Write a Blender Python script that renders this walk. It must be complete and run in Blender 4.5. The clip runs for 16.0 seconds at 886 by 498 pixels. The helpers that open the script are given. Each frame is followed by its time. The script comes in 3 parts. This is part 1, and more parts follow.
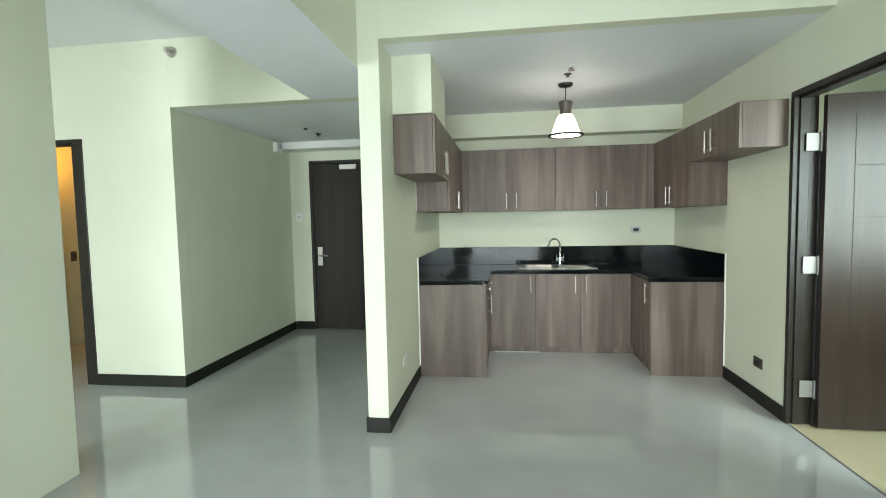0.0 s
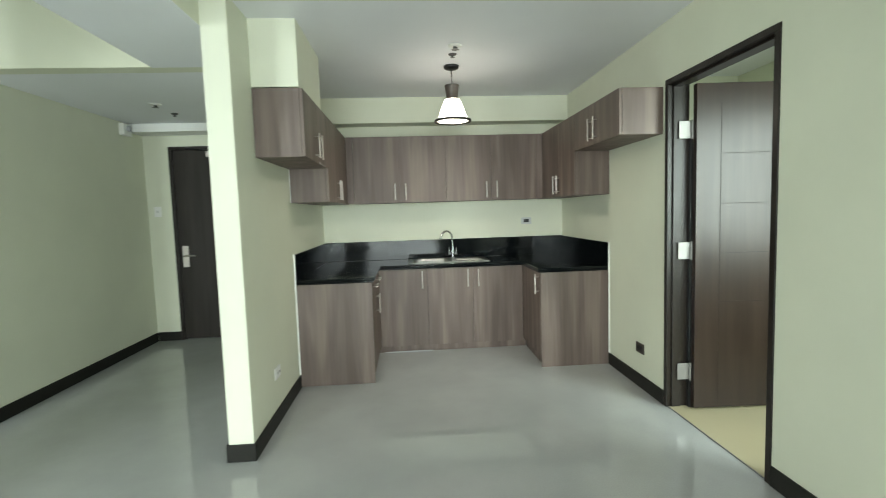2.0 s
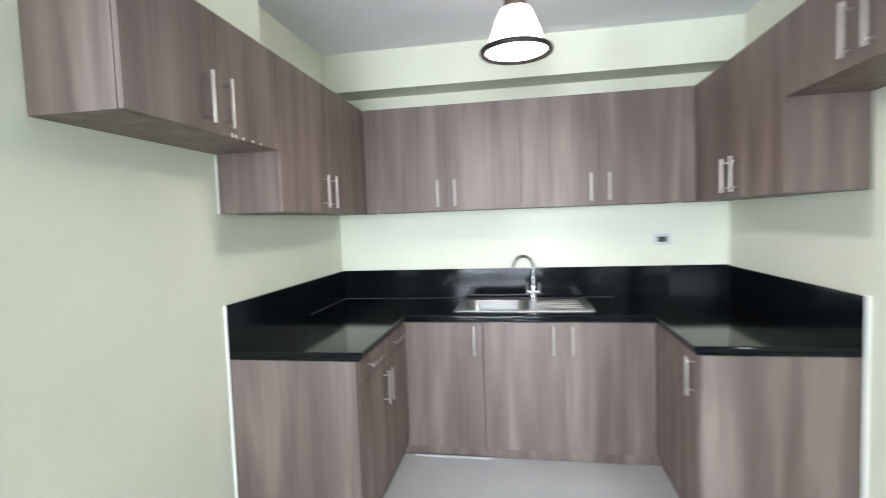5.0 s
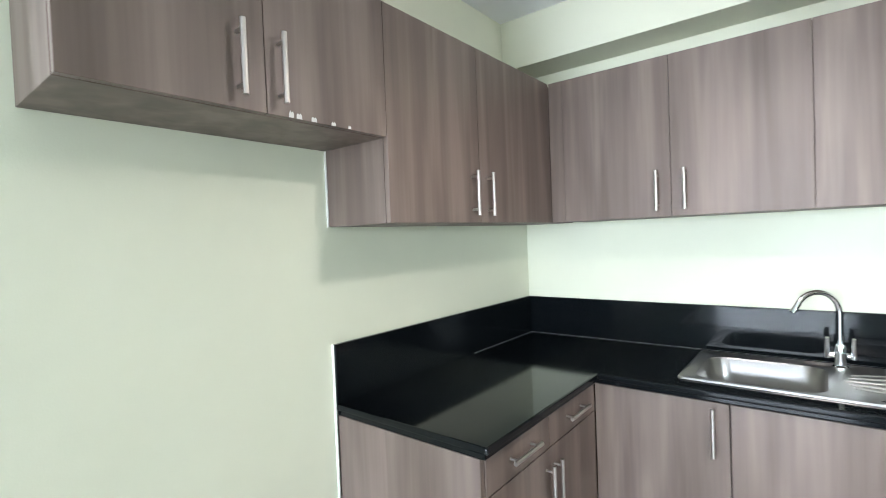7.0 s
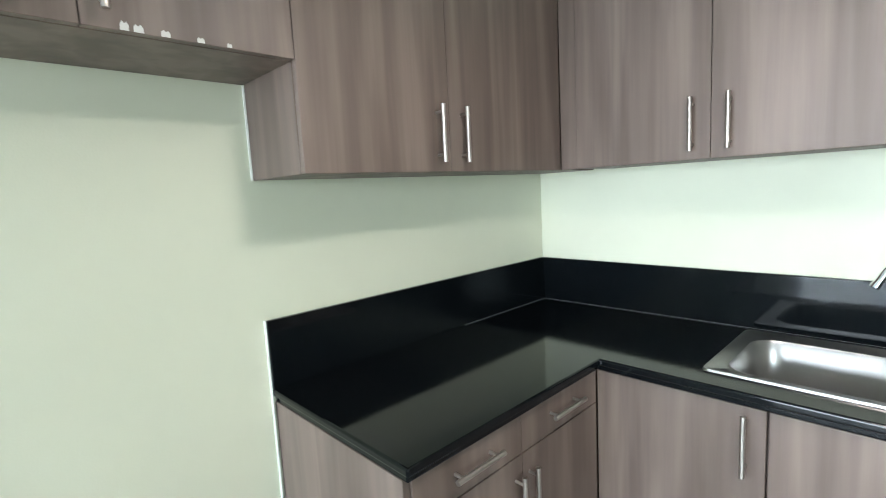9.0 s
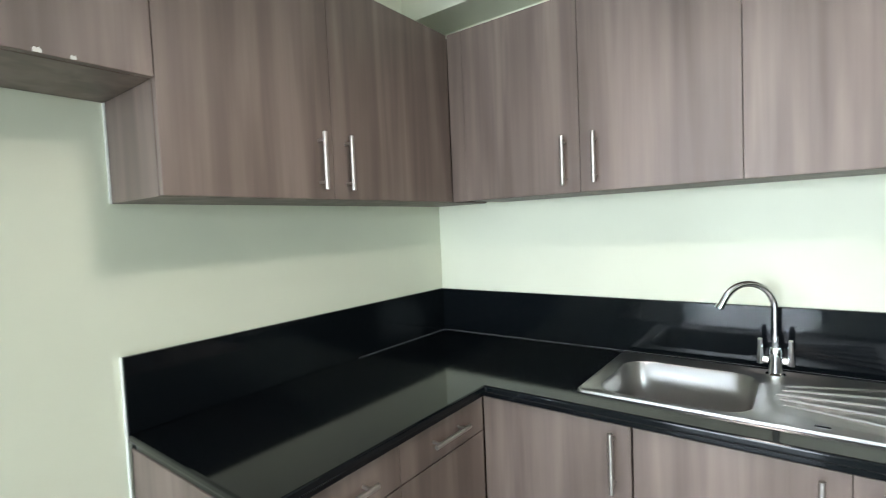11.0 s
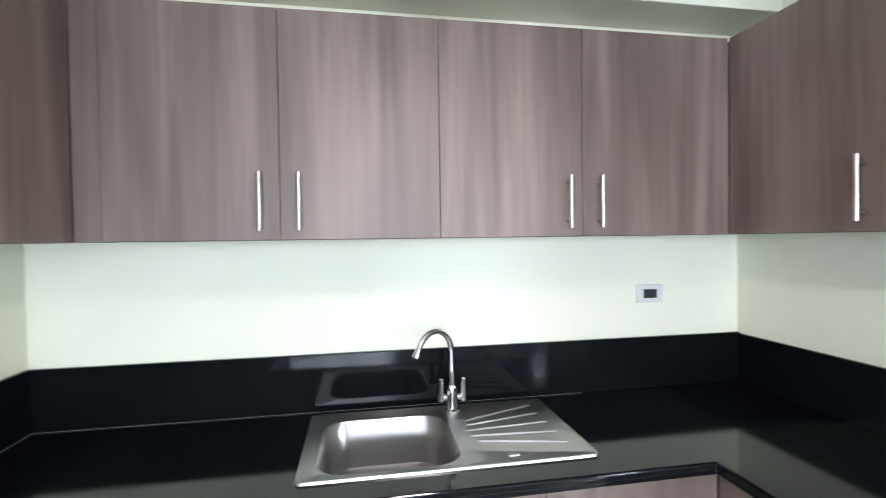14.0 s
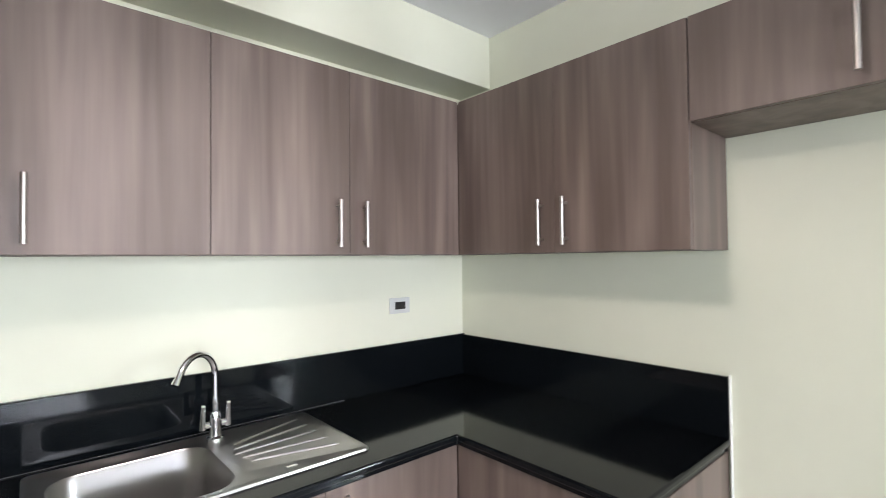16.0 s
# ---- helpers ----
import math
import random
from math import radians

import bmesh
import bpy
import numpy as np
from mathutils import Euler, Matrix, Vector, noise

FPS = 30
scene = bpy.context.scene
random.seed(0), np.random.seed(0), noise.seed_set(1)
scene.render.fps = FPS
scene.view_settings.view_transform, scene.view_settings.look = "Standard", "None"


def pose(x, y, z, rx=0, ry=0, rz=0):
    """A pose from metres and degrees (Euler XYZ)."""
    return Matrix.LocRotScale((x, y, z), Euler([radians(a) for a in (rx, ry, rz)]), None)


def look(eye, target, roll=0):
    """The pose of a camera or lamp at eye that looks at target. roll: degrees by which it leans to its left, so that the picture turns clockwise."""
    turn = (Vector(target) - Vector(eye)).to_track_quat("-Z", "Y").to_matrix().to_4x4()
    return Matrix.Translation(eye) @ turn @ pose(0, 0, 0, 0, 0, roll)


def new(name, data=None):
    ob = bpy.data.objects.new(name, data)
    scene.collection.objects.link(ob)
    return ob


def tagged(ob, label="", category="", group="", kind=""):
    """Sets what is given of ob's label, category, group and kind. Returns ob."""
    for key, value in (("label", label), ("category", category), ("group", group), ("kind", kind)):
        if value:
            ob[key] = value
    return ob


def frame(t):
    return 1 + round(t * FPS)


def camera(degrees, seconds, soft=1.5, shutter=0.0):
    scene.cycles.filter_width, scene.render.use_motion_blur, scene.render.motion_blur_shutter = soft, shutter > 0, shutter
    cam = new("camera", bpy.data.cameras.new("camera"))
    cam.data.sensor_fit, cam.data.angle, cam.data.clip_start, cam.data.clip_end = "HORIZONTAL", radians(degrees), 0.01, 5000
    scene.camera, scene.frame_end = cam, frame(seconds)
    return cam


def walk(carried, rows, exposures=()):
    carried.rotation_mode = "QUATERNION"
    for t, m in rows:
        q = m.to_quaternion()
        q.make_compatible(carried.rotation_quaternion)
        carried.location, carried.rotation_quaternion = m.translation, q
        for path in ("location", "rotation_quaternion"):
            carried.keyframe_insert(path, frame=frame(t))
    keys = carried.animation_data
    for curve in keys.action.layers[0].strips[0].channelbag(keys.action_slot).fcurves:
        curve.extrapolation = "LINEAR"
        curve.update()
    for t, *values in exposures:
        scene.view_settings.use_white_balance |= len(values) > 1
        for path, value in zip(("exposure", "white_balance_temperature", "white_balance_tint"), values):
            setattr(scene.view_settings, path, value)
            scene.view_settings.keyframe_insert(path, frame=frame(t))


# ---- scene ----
cam = camera(86.2, 16.0, soft=0.9, shutter=0.5)
PATH = [
    (0, (0.787, -5.5, 1.409), (0.518, -3.523, 1.279), -1.2),
    (0.5, (0.817, -5.471, 1.39), (0.569, -3.494, 1.211), -1.6),
    (1, (0.852, -5.416, 1.38), (0.687, -3.432, 1.192), -1.7),
    (1.5, (0.91, -5.341, 1.375), (0.857, -3.349, 1.202), -1.8),
    (2, (0.916, -5.17, 1.366), (1.053, -3.181, 1.208), -1.8),
    (2.5, (0.948, -4.962, 1.38), (1.217, -2.986, 1.226), -1.9),
    (3, (1.059, -4.603, 1.393), (1.425, -2.642, 1.251), -1.4),
    (3.5, (1.107, -4.291, 1.38), (1.553, -2.345, 1.258), -1.6),
    (4, (1.151, -3.966, 1.413), (1.541, -2.01, 1.263), -1.7),
    (4.5, (1.248, -3.648, 1.395), (1.376, -1.657, 1.255), -1.8),
    (5, (1.311, -3.292, 1.407), (0.975, -1.324, 1.287), -2.0),
    (7.5, (1.317, -2.28, 1.425), (-0.053, -0.827, 1.319), -2.3),
    (8, (1.317, -2.130, 1.434), (-0.136, -0.773, 1.208), -3.1),
    (10.5, (1.405, -1.893, 1.366), (0.106, -0.388, 1.173), -2.9),
    (11, (1.428, -1.878, 1.374), (0.226, -0.283, 1.276), -2.5),
    (11.5, (1.425, -1.876, 1.40), (0.355, -0.189, 1.316), -1.8),
    (12, (1.338, -1.882, 1.405), (0.489, -0.072, 1.335), -1.2),
    (12.5, (1.217, -1.891, 1.417), (0.628, 0.019, 1.349), -1.0),
    (13, (1.134, -1.858, 1.418), (0.874, 0.125, 1.374), -0.8),
    (13.5, (1.096, -1.791, 1.426), (1.116, 0.208, 1.403), -0.9),
    (14, (1.059, -1.729, 1.461), (1.407, 0.24, 1.424), -0.8),
    (14.5, (0.995, -1.71, 1.463), (1.667, 0.174, 1.454), -0.4),
    (15, (0.944, -1.723, 1.45), (1.926, 0.019, 1.484), -0.6),
    (15.5, (0.888, -1.750, 1.452), (2.092, -0.158, 1.494), -0.6),
    (16, (0.899, -1.800, 1.448), (2.218, -0.298, 1.492), -0.6),
]
EXPOSURES = [(0.0, -0.60, 6480, 9), (2.5, -0.68, 6680, 8), (3.5, -0.55, 6400, 14), (4.5, -0.25, 6200, 19), (5.0, 0.16, 6050, 21), (8.0, 0.36, 6000, 17), (10.5, 0.13, 6050, 14), (12.0, 0.15, 6150, 25), (13.5, 0.2, 5950, 24), (14.5, 0.3, 6000, 25), (16.0, 0.06, 6350, 27)]
walk(cam, [(t, look(eye, target, roll)) for t, eye, target, roll in PATH], EXPOSURES)

# ---------------------------------------------------------------- world, sun, large lights
world = bpy.data.worlds.new("sky")
scene.world = world
world.use_nodes = True
wn = world.node_tree
sky = wn.nodes.new("ShaderNodeTexSky")
sky.sky_type, sky.sun_disc = "NISHITA", False
sky.sun_elevation, sky.sun_rotation = radians(48), radians(20)
wn.nodes["Background"].inputs["Strength"].default_value = 0.1
wn.links.new(sky.outputs["Color"], wn.nodes["Background"].inputs["Color"])

sun_data = bpy.data.lights.new("sun", "SUN")
sun_data.energy, sun_data.angle, sun_data.color = 1.0, radians(12), (1.0, 0.96, 0.9)
sun = new("sun", sun_data)
sun.matrix_world = look((3, 12, 16), (0, 0, 0))


def area_lamp(name, eye, target, size, size_y, watts, color, spread=180):
    data = bpy.data.lights.new(name, "AREA")
    data.shape, data.size, data.size_y, data.energy, data.color = "RECTANGLE", size, size_y, watts, color
    data.spread = radians(spread)
    ob = new(name, data)
    ob.matrix_world = look(eye, target)
    return ob


DAY = (0.88, 1.0, 1.0)
GARDEN = (0.84, 1.0, 0.95)
area_lamp("daylight_balcony_door", (0.70, -8.06, 1.17), (0.45, -2.0, -0.25), 1.94, 2.24, 132, DAY, 118)
# added fill without a known source; brightens the hall, column and bedroom wall
area_lamp("daylight_left_fill", (-2.90, -8.06, 1.5), (-2.4, -2.0, 0.1), 1.10, 1.5, 145, DAY, 108)
area_lamp("daylight_bathroom", (4.00, -4.20, 1.55), (2.35, -1.6, 0.75), 1.25, 1.30, 66, GARDEN, 118)
area_lamp("daylight_bathroom_side", (4.84, -3.0, 1.35), (0.4, -2.2, 1.6), 1.04, 1.45, 22, GARDEN, 165)
pendant_light = area_lamp("pendant_light", (1.30, -1.24, 2.094), (1.30, -1.24, 0), 0.21, 0.21, 8.8, (1.0, 0.93, 0.80), 172)
pendant_light.data.shape = "DISK"


def point_lamp(name, place, watts, color, radius):
    data = bpy.data.lights.new(name, "POINT")
    data.energy, data.color, data.shadow_soft_size = watts, color, radius
    ob = new(name, data)
    ob.location = place
    return ob


point_lamp("bedroom_bulb_light", (-3.95, -0.75, 2.15), 13, (1.0, 0.46, 0.07), 0.06)

# ---------------------------------------------------------------- materials


def material(name, color, rough=0.5, metal=0.0, coat=0.0, spec=0.5):
    m = bpy.data.materials.new(name)
    m.use_nodes = True
    b = m.node_tree.nodes["Principled BSDF"]
    b.inputs["Base Color"].default_value = (*color, 1)
    b.inputs["Roughness"].default_value = rough
    b.inputs["Metallic"].default_value = metal
    b.inputs["Coat Weight"].default_value = coat
    b.inputs["Coat Roughness"].default_value = 0.08
    b.inputs["Specular IOR Level"].default_value = spec
    return m


def node(m, kind, **values):
    n = m.node_tree.nodes.new(kind)
    for key, value in values.items():
        n.inputs[key].default_value = value
    return n


def link(m, a, b):
    m.node_tree.links.new(a, b)


def coords(m, scale):
    tc, mp = node(m, "ShaderNodeTexCoord"), node(m, "ShaderNodeMapping")
    mp.inputs["Scale"].default_value = scale
    link(m, tc.outputs["Object"], mp.inputs["Vector"])
    return mp.outputs["Vector"]


def noise_tex(m, scale, size, detail=4.0, rough=0.55, distortion=0.0):
    n = node(m, "ShaderNodeTexNoise", Scale=size, Detail=detail, Roughness=rough, Distortion=distortion)
    link(m, coords(m, scale), n.inputs["Vector"])
    return n.outputs["Fac"]


def ramp(m, fac, stops):
    r = m.node_tree.nodes.new("ShaderNodeValToRGB")
    els = r.color_ramp.elements
    while len(els) < len(stops):
        els.new(0.5)
    for e, (p, c) in zip(els, stops):
        e.position, e.color = p, (*c, 1)
    link(m, fac, r.inputs["Fac"])
    return r.outputs["Color"]


def mix(m, fac, a, b, blend="MIX"):
    n = m.node_tree.nodes.new("ShaderNodeMix")
    n.data_type, n.blend_type = "RGBA", blend
    for value, socket in ((fac, n.inputs[0]), (a, n.inputs[6]), (b, n.inputs[7])):
        if isinstance(value, (int, float)):
            socket.default_value = value
        elif isinstance(value, tuple):
            socket.default_value = (*value, 1)
        else:
            link(m, value, socket)
    return n.outputs[2]


def bsdf(m):
    return m.node_tree.nodes["Principled BSDF"]


def bump(m, height, strength, distance):
    n = node(m, "ShaderNodeBump", Strength=strength, Distance=distance)
    link(m, height, n.inputs["Height"])
    link(m, n.outputs["Normal"], bsdf(m).inputs["Normal"])


def rough_range(m, fac, lo, hi):
    n = node(m, "ShaderNodeMapRange")
    n.inputs["To Min"].default_value, n.inputs["To Max"].default_value = lo, hi
    link(m, fac, n.inputs["Value"])
    link(m, n.outputs["Result"], bsdf(m).inputs["Roughness"])


def paint(name, color, rough=0.55, wear=0.06):
    m = material(name, color, rough)
    dark = tuple(c * (1 - wear) for c in color)
    light = tuple(min(1.0, c * (1 + wear * 0.5)) for c in color)
    large = noise_tex(m, (1, 1, 1), 1.3, 5.0)
    link(m, ramp(m, large, [(0.3, dark), (0.7, light)]), bsdf(m).inputs["Base Color"])
    fine = noise_tex(m, (1, 1, 1), 180.0, 3.0)
    bump(m, fine, 0.12, 0.002)
    rough_range(m, large, rough - 0.05, rough + 0.1)
    return m


def laminate(name, tones, rough=0.46, grain_low=0.88, relief=0.10, spec=0.5):
    m = material(name, tones[1], rough, spec=spec)
    broad = noise_tex(m, (1, 1, 0.07), 11.0, 2.5, 0.55, 0.35)
    fine = noise_tex(m, (1, 1, 0.035), 48.0, 4.0, 0.6, 0.2)
    blotch = noise_tex(m, (1, 1, 0.30), 4.0, 2.0)
    base = ramp(m, broad, [(0.34, tones[0]), (0.50, tones[1]), (0.64, tones[2])])
    low = (grain_low, grain_low * 0.99, grain_low * 0.985)
    grain = ramp(m, fine, [(0.32, low), (0.62, (1.05, 1.05, 1.05))])
    tone = ramp(m, blotch, [(0.3, (0.90, 0.89, 0.89)), (0.7, (1.08, 1.07, 1.06))])
    c = mix(m, 1.0, base, grain, "MULTIPLY")
    c = mix(m, 1.0, c, tone, "MULTIPLY")
    link(m, c, bsdf(m).inputs["Base Color"])
    if relief:
        rough_range(m, fine, rough - 0.06, rough + 0.10)
        bump(m, fine, relief, 0.001)
    return m


WALL = paint("cream_wall_paint", (0.70, 0.715, 0.58))
CEIL = paint("white_ceiling_paint", (0.81, 0.825, 0.85), 0.6, 0.03)
WHITE = paint("white_gloss_paint", (0.82, 0.82, 0.80), 0.35, 0.03)
LAM = laminate("taupe_wood_laminate", [(0.102, 0.073, 0.060), (0.138, 0.101, 0.085), (0.184, 0.139, 0.118)], 0.46, 0.92, 0.08)
DARKWOOD = laminate("dark_stained_wood", [(0.012, 0.0088, 0.007), (0.016, 0.0118, 0.0095), (0.021, 0.016, 0.013)], 0.34, 0.92, 0.0, 0.35)
DOORWOOD = laminate("dark_door_veneer", [(0.024, 0.0145, 0.011), (0.029, 0.018, 0.0135), (0.035, 0.022, 0.017)], 0.28, 0.95, 0.0, 0.36)
ENTRYWOOD = laminate("dark_entrance_veneer", [(0.020, 0.016, 0.013), (0.024, 0.019, 0.016), (0.029, 0.023, 0.019)], 0.5, 0.9, 0.05, 0.25)
DARKMETAL = material("dark_metal", (0.10, 0.10, 0.10), 0.4, 0.8)
NECKWOOD = laminate("brown_lamp_wood", [(0.060, 0.045, 0.038), (0.078, 0.060, 0.050), (0.10, 0.078, 0.066)], 0.4, 0.9, 0.05)
BROWN = material("dark_brown_plastic", (0.05, 0.04, 0.03), 0.35)
BASEB = paint("dark_baseboard_paint", (0.013, 0.0125, 0.010), 0.5, 0.15)
bsdf(BASEB).inputs["Specular IOR Level"].default_value = 0.3
CHROME = material("chrome", (0.86, 0.87, 0.88), 0.07, 1.0)
NICKEL = material("satin_nickel", (0.50, 0.46, 0.43), 0.36, 1.0)
HINGE = material("satin_hinge_steel", (0.30, 0.29, 0.28), 0.5, 0.7)
BLACK = material("black_plastic", (0.012, 0.012, 0.012), 0.35)
PLATE = material("pale_grey_plastic", (0.55, 0.57, 0.55), 0.35)
GREY = material("grey_plastic", (0.42, 0.43, 0.44), 0.35)
PLASTIC = material("white_plastic", (0.80, 0.80, 0.77), 0.3)
ALU = material("powder_coated_aluminium", (0.10, 0.10, 0.10), 0.35, 0.6)
CERAMIC = material("white_ceramic", (0.85, 0.85, 0.83), 0.08, 0.0, 0.5)
BEIGE = paint("beige_floor_tile", (0.44, 0.385, 0.25), 0.35, 0.03)
SEALANT = paint("white_sealant", (0.84, 0.84, 0.80), 0.4, 0.04)
PAPER = material("white_paper", (0.62, 0.61, 0.59), 0.7)

STEEL = material("brushed_steel", (0.43, 0.42, 0.415), 0.24, 1.0)
rough_range(STEEL, noise_tex(STEEL, (1, 0.3, 1), 14.0, 3.0), 0.27, 0.35)

FLOOR = material("polished_grey_tile", (0.37, 0.38, 0.375), 0.1, spec=0.8)
cloud = noise_tex(FLOOR, (1, 1, 1), 2.2, 6.0)
speck = noise_tex(FLOOR, (1, 1, 1), 130.0, 3.0)
fc = mix(FLOOR, 1.0, ramp(FLOOR, cloud, [(0.3, (0.40, 0.408, 0.40)), (0.7, (0.455, 0.462, 0.455))]),
         ramp(FLOOR, speck, [(0.35, (0.96, 0.96, 0.96)), (0.65, (1.03, 1.03, 1.03))]), "MULTIPLY")
link(FLOOR, fc, bsdf(FLOOR).inputs["Base Color"])
rough_range(FLOOR, cloud, 0.04, 0.08)
bump(FLOOR, noise_tex(FLOOR, (1, 1, 1), 1.7, 2.0), 0.06, 0.01)

GRANITE = material("black_granite", (0.006, 0.008, 0.010), 0.05, spec=0.24)
grit = noise_tex(GRANITE, (1, 1, 1), 420.0, 2.0)
smear = noise_tex(GRANITE, (1, 1, 1), 5.0, 5.0)
link(GRANITE, ramp(GRANITE, grit, [(0.60, (0.0035, 0.0048, 0.006)), (0.80, (0.011, 0.013, 0.015))]), bsdf(GRANITE).inputs["Base Color"])
rough_range(GRANITE, smear, 0.06, 0.11)

GLASS = material("clear_glass", (1, 1, 1), 0.0)
bsdf(GLASS).inputs["Transmission Weight"].default_value = 1.0
bsdf(GLASS).inputs["IOR"].default_value = 1.45


def glowing(name, color, strength):
    m = material(name, color, 0.4)
    bsdf(m).inputs["Emission Color"].default_value = (*color, 1)
    bsdf(m).inputs["Emission Strength"].default_value = strength
    return m


SHADE = glowing("lit_frosted_glass", (1.0, 0.925, 0.80), 13.5)
BULB = glowing("lit_bulb", (1.0, 0.97, 0.9), 12.0)
WARMBULB = glowing("lit_warm_bulb", (1.0, 0.6, 0.2), 6.0)

# ---------------------------------------------------------------- mesh helpers


def part(name, bm, mat, parent=None, label="", smooth=False, bevel=0.0, segments=2):
    me = bpy.data.meshes.new(name)
    bmesh.ops.recalc_face_normals(bm, faces=bm.faces)
    bm.to_mesh(me)
    bm.free()
    me.materials.append(mat)
    if smooth:
        for p in me.polygons:
            p.use_smooth = True
        me.set_sharp_from_angle(angle=radians(40))
    ob = new(name, me)
    if parent:
        ob.parent = parent
        bpy.context.view_layer.update()
        ob.matrix_parent_inverse = parent.matrix_world.inverted()
    if bevel:
        mod = ob.modifiers.new("edge", "BEVEL")
        mod.width, mod.segments, mod.limit_method = bevel, segments, "ANGLE"
    if label:
        tagged(ob, label)
    return ob


def thing(name, place, label, category, group="", kind=""):
    ob = new(name)
    ob.location, ob.empty_display_size = place, 0.1
    bpy.context.view_layer.update()
    return tagged(ob, label, category, group, kind)


def structure(ob, label, category):
    return tagged(ob, label, category, kind="structure")


def box(x0, x1, y0, y1, z0, z1, edge=0.0, bm=None):
    b = bmesh.new()
    bmesh.ops.create_cube(b, size=1)
    for v in b.verts:
        v.co = ((x0 + x1) / 2 + v.co.x * (x1 - x0), (y0 + y1) / 2 + v.co.y * (y1 - y0), (z0 + z1) / 2 + v.co.z * (z1 - z0))
    if edge:
        bmesh.ops.bevel(b, geom=b.edges[:], offset=edge, segments=2, profile=0.5, affect="EDGES")
    return b if bm is None else joined(bm, b)


def joined(bm, other):
    me = bpy.data.meshes.new("join")
    other.to_mesh(me)
    other.free()
    bm.from_mesh(me)
    bpy.data.meshes.remove(me)
    return bm


def slab(axis, us, vs, holes, w0, w1):
    """A flat slab across axis, cut into cells by us and vs; cells named in holes stay open."""
    bm, made = bmesh.new(), {}

    def vert(u, v, w):
        co = {"x": (w, u, v), "y": (u, w, v), "z": (u, v, w)}[axis]
        if co not in made:
            made[co] = bm.verts.new(co)
        return made[co]

    nu, nv = len(us) - 1, len(vs) - 1
    solid = {(i, j) for i in range(nu) for j in range(nv)} - set(holes)
    for i, j in solid:
        u0, u1, v0, v1 = us[i], us[i + 1], vs[j], vs[j + 1]
        for w in (w0, w1):
            bm.faces.new([vert(u0, v0, w), vert(u1, v0, w), vert(u1, v1, w), vert(u0, v1, w)])
        for k, a, b in (((i - 1, j), (u0, v0), (u0, v1)), ((i + 1, j), (u1, v0), (u1, v1)), ((i, j - 1), (u0, v0), (u1, v0)), ((i, j + 1), (u0, v1), (u1, v1))):
            if k not in solid:
                bm.faces.new([vert(*a, w0), vert(*b, w0), vert(*b, w1), vert(*a, w1)])
    return bm


def lathe(profile, center, steps=32, axis="z"):
    bm = bmesh.new()
    rings = []
    for r, h in profile:
        ring = []
        for k in range(steps):
            a = 2 * math.pi * k / steps
            p = (r * math.cos(a), r * math.sin(a), h)
            if axis == "x":
                p = (p[2], p[0], p[1])
            if axis == "y":
                p = (p[0], p[2], p[1])
            ring.append(bm.verts.new(Vector(center) + Vector(p)))
        rings.append(ring)
    for a, b in zip(rings, rings[1:]):
        for k in range(steps):
            bm.faces.new((a[k], a[(k + 1) % steps], b[(k + 1) % steps], b[k]))
    return bm


def rod(points, radius, steps=12, bm=None, closed_ends=True):
    """A round bar along a line of points."""
    b = bmesh.new()
    pts = [Vector(p) for p in points]
    rings, side = [], None
    for i, p in enumerate(pts):
        way = (pts[min(i + 1, len(pts) - 1)] - pts[max(i - 1, 0)]).normalized()
        if side is None:
            side = way.orthogonal().normalized()
        side = (side - way * side.dot(way)).normalized()
        up = way.cross(side)
        r = radius[i] if isinstance(radius, (list, tuple)) else radius
        rings.append([b.verts.new(p + r * (math.cos(2 * math.pi * k / steps) * side + math.sin(2 * math.pi * k / steps) * up)) for k in range(steps)])
    for a, c in zip(rings, rings[1:]):
        for k in range(steps):
            b.faces.new((a[k], a[(k + 1) % steps], c[(k + 1) % steps], c[k]))
    if closed_ends:
        b.faces.new(rings[0])
        b.faces.new(rings[-1])
    return b if bm is None else joined(bm, b)


# ---------------------------------------------------------------- the large structure
H_KIT, H_HALL, H_LIV = 2.54, 2.375, 2.93
W = 2.61
YW = -8.0

structure(part("floor", slab("z", [-4.3, W + 0.13], [YW, 0.45], [], -0.1, 0.0), FLOOR), "polished light grey floor tiles, glossy and clean", "floor")
structure(part("floor_bathroom", slab("z", [W + 0.13, 4.85], [-4.3, 0.3], [], -0.1, -0.004), BEIGE), "beige bathroom floor tiles", "floor")
structure(part("ceiling_kitchen", slab("z", [0.0, W], [-2.43, 0.0], [], H_KIT, 2.62), CEIL), "smooth white painted kitchen ceiling", "ceiling")
structure(part("ceiling_hall", slab("z", [-1.975, -0.14], [-1.71, 0.33], [], H_HALL, 2.5), CEIL), "lower white painted hall ceiling", "ceiling")
structure(part("ceiling_living", slab("z", [-4.3, W], [YW, -1.80], [], H_LIV, 3.02), CEIL), "high white painted living room ceiling", "ceiling")
structure(part("ceiling_bathroom", slab("z", [W + 0.13, 4.85], [-4.3, 0.3], [], 2.85, 2.95), CEIL), "white painted bathroom ceiling", "ceiling")
structure(part("ceiling_bedroom", slab("z", [-4.3, -2.1], [-1.71, 0.33], [], H_HALL, 2.5), CEIL), "white bedroom ceiling", "ceiling")

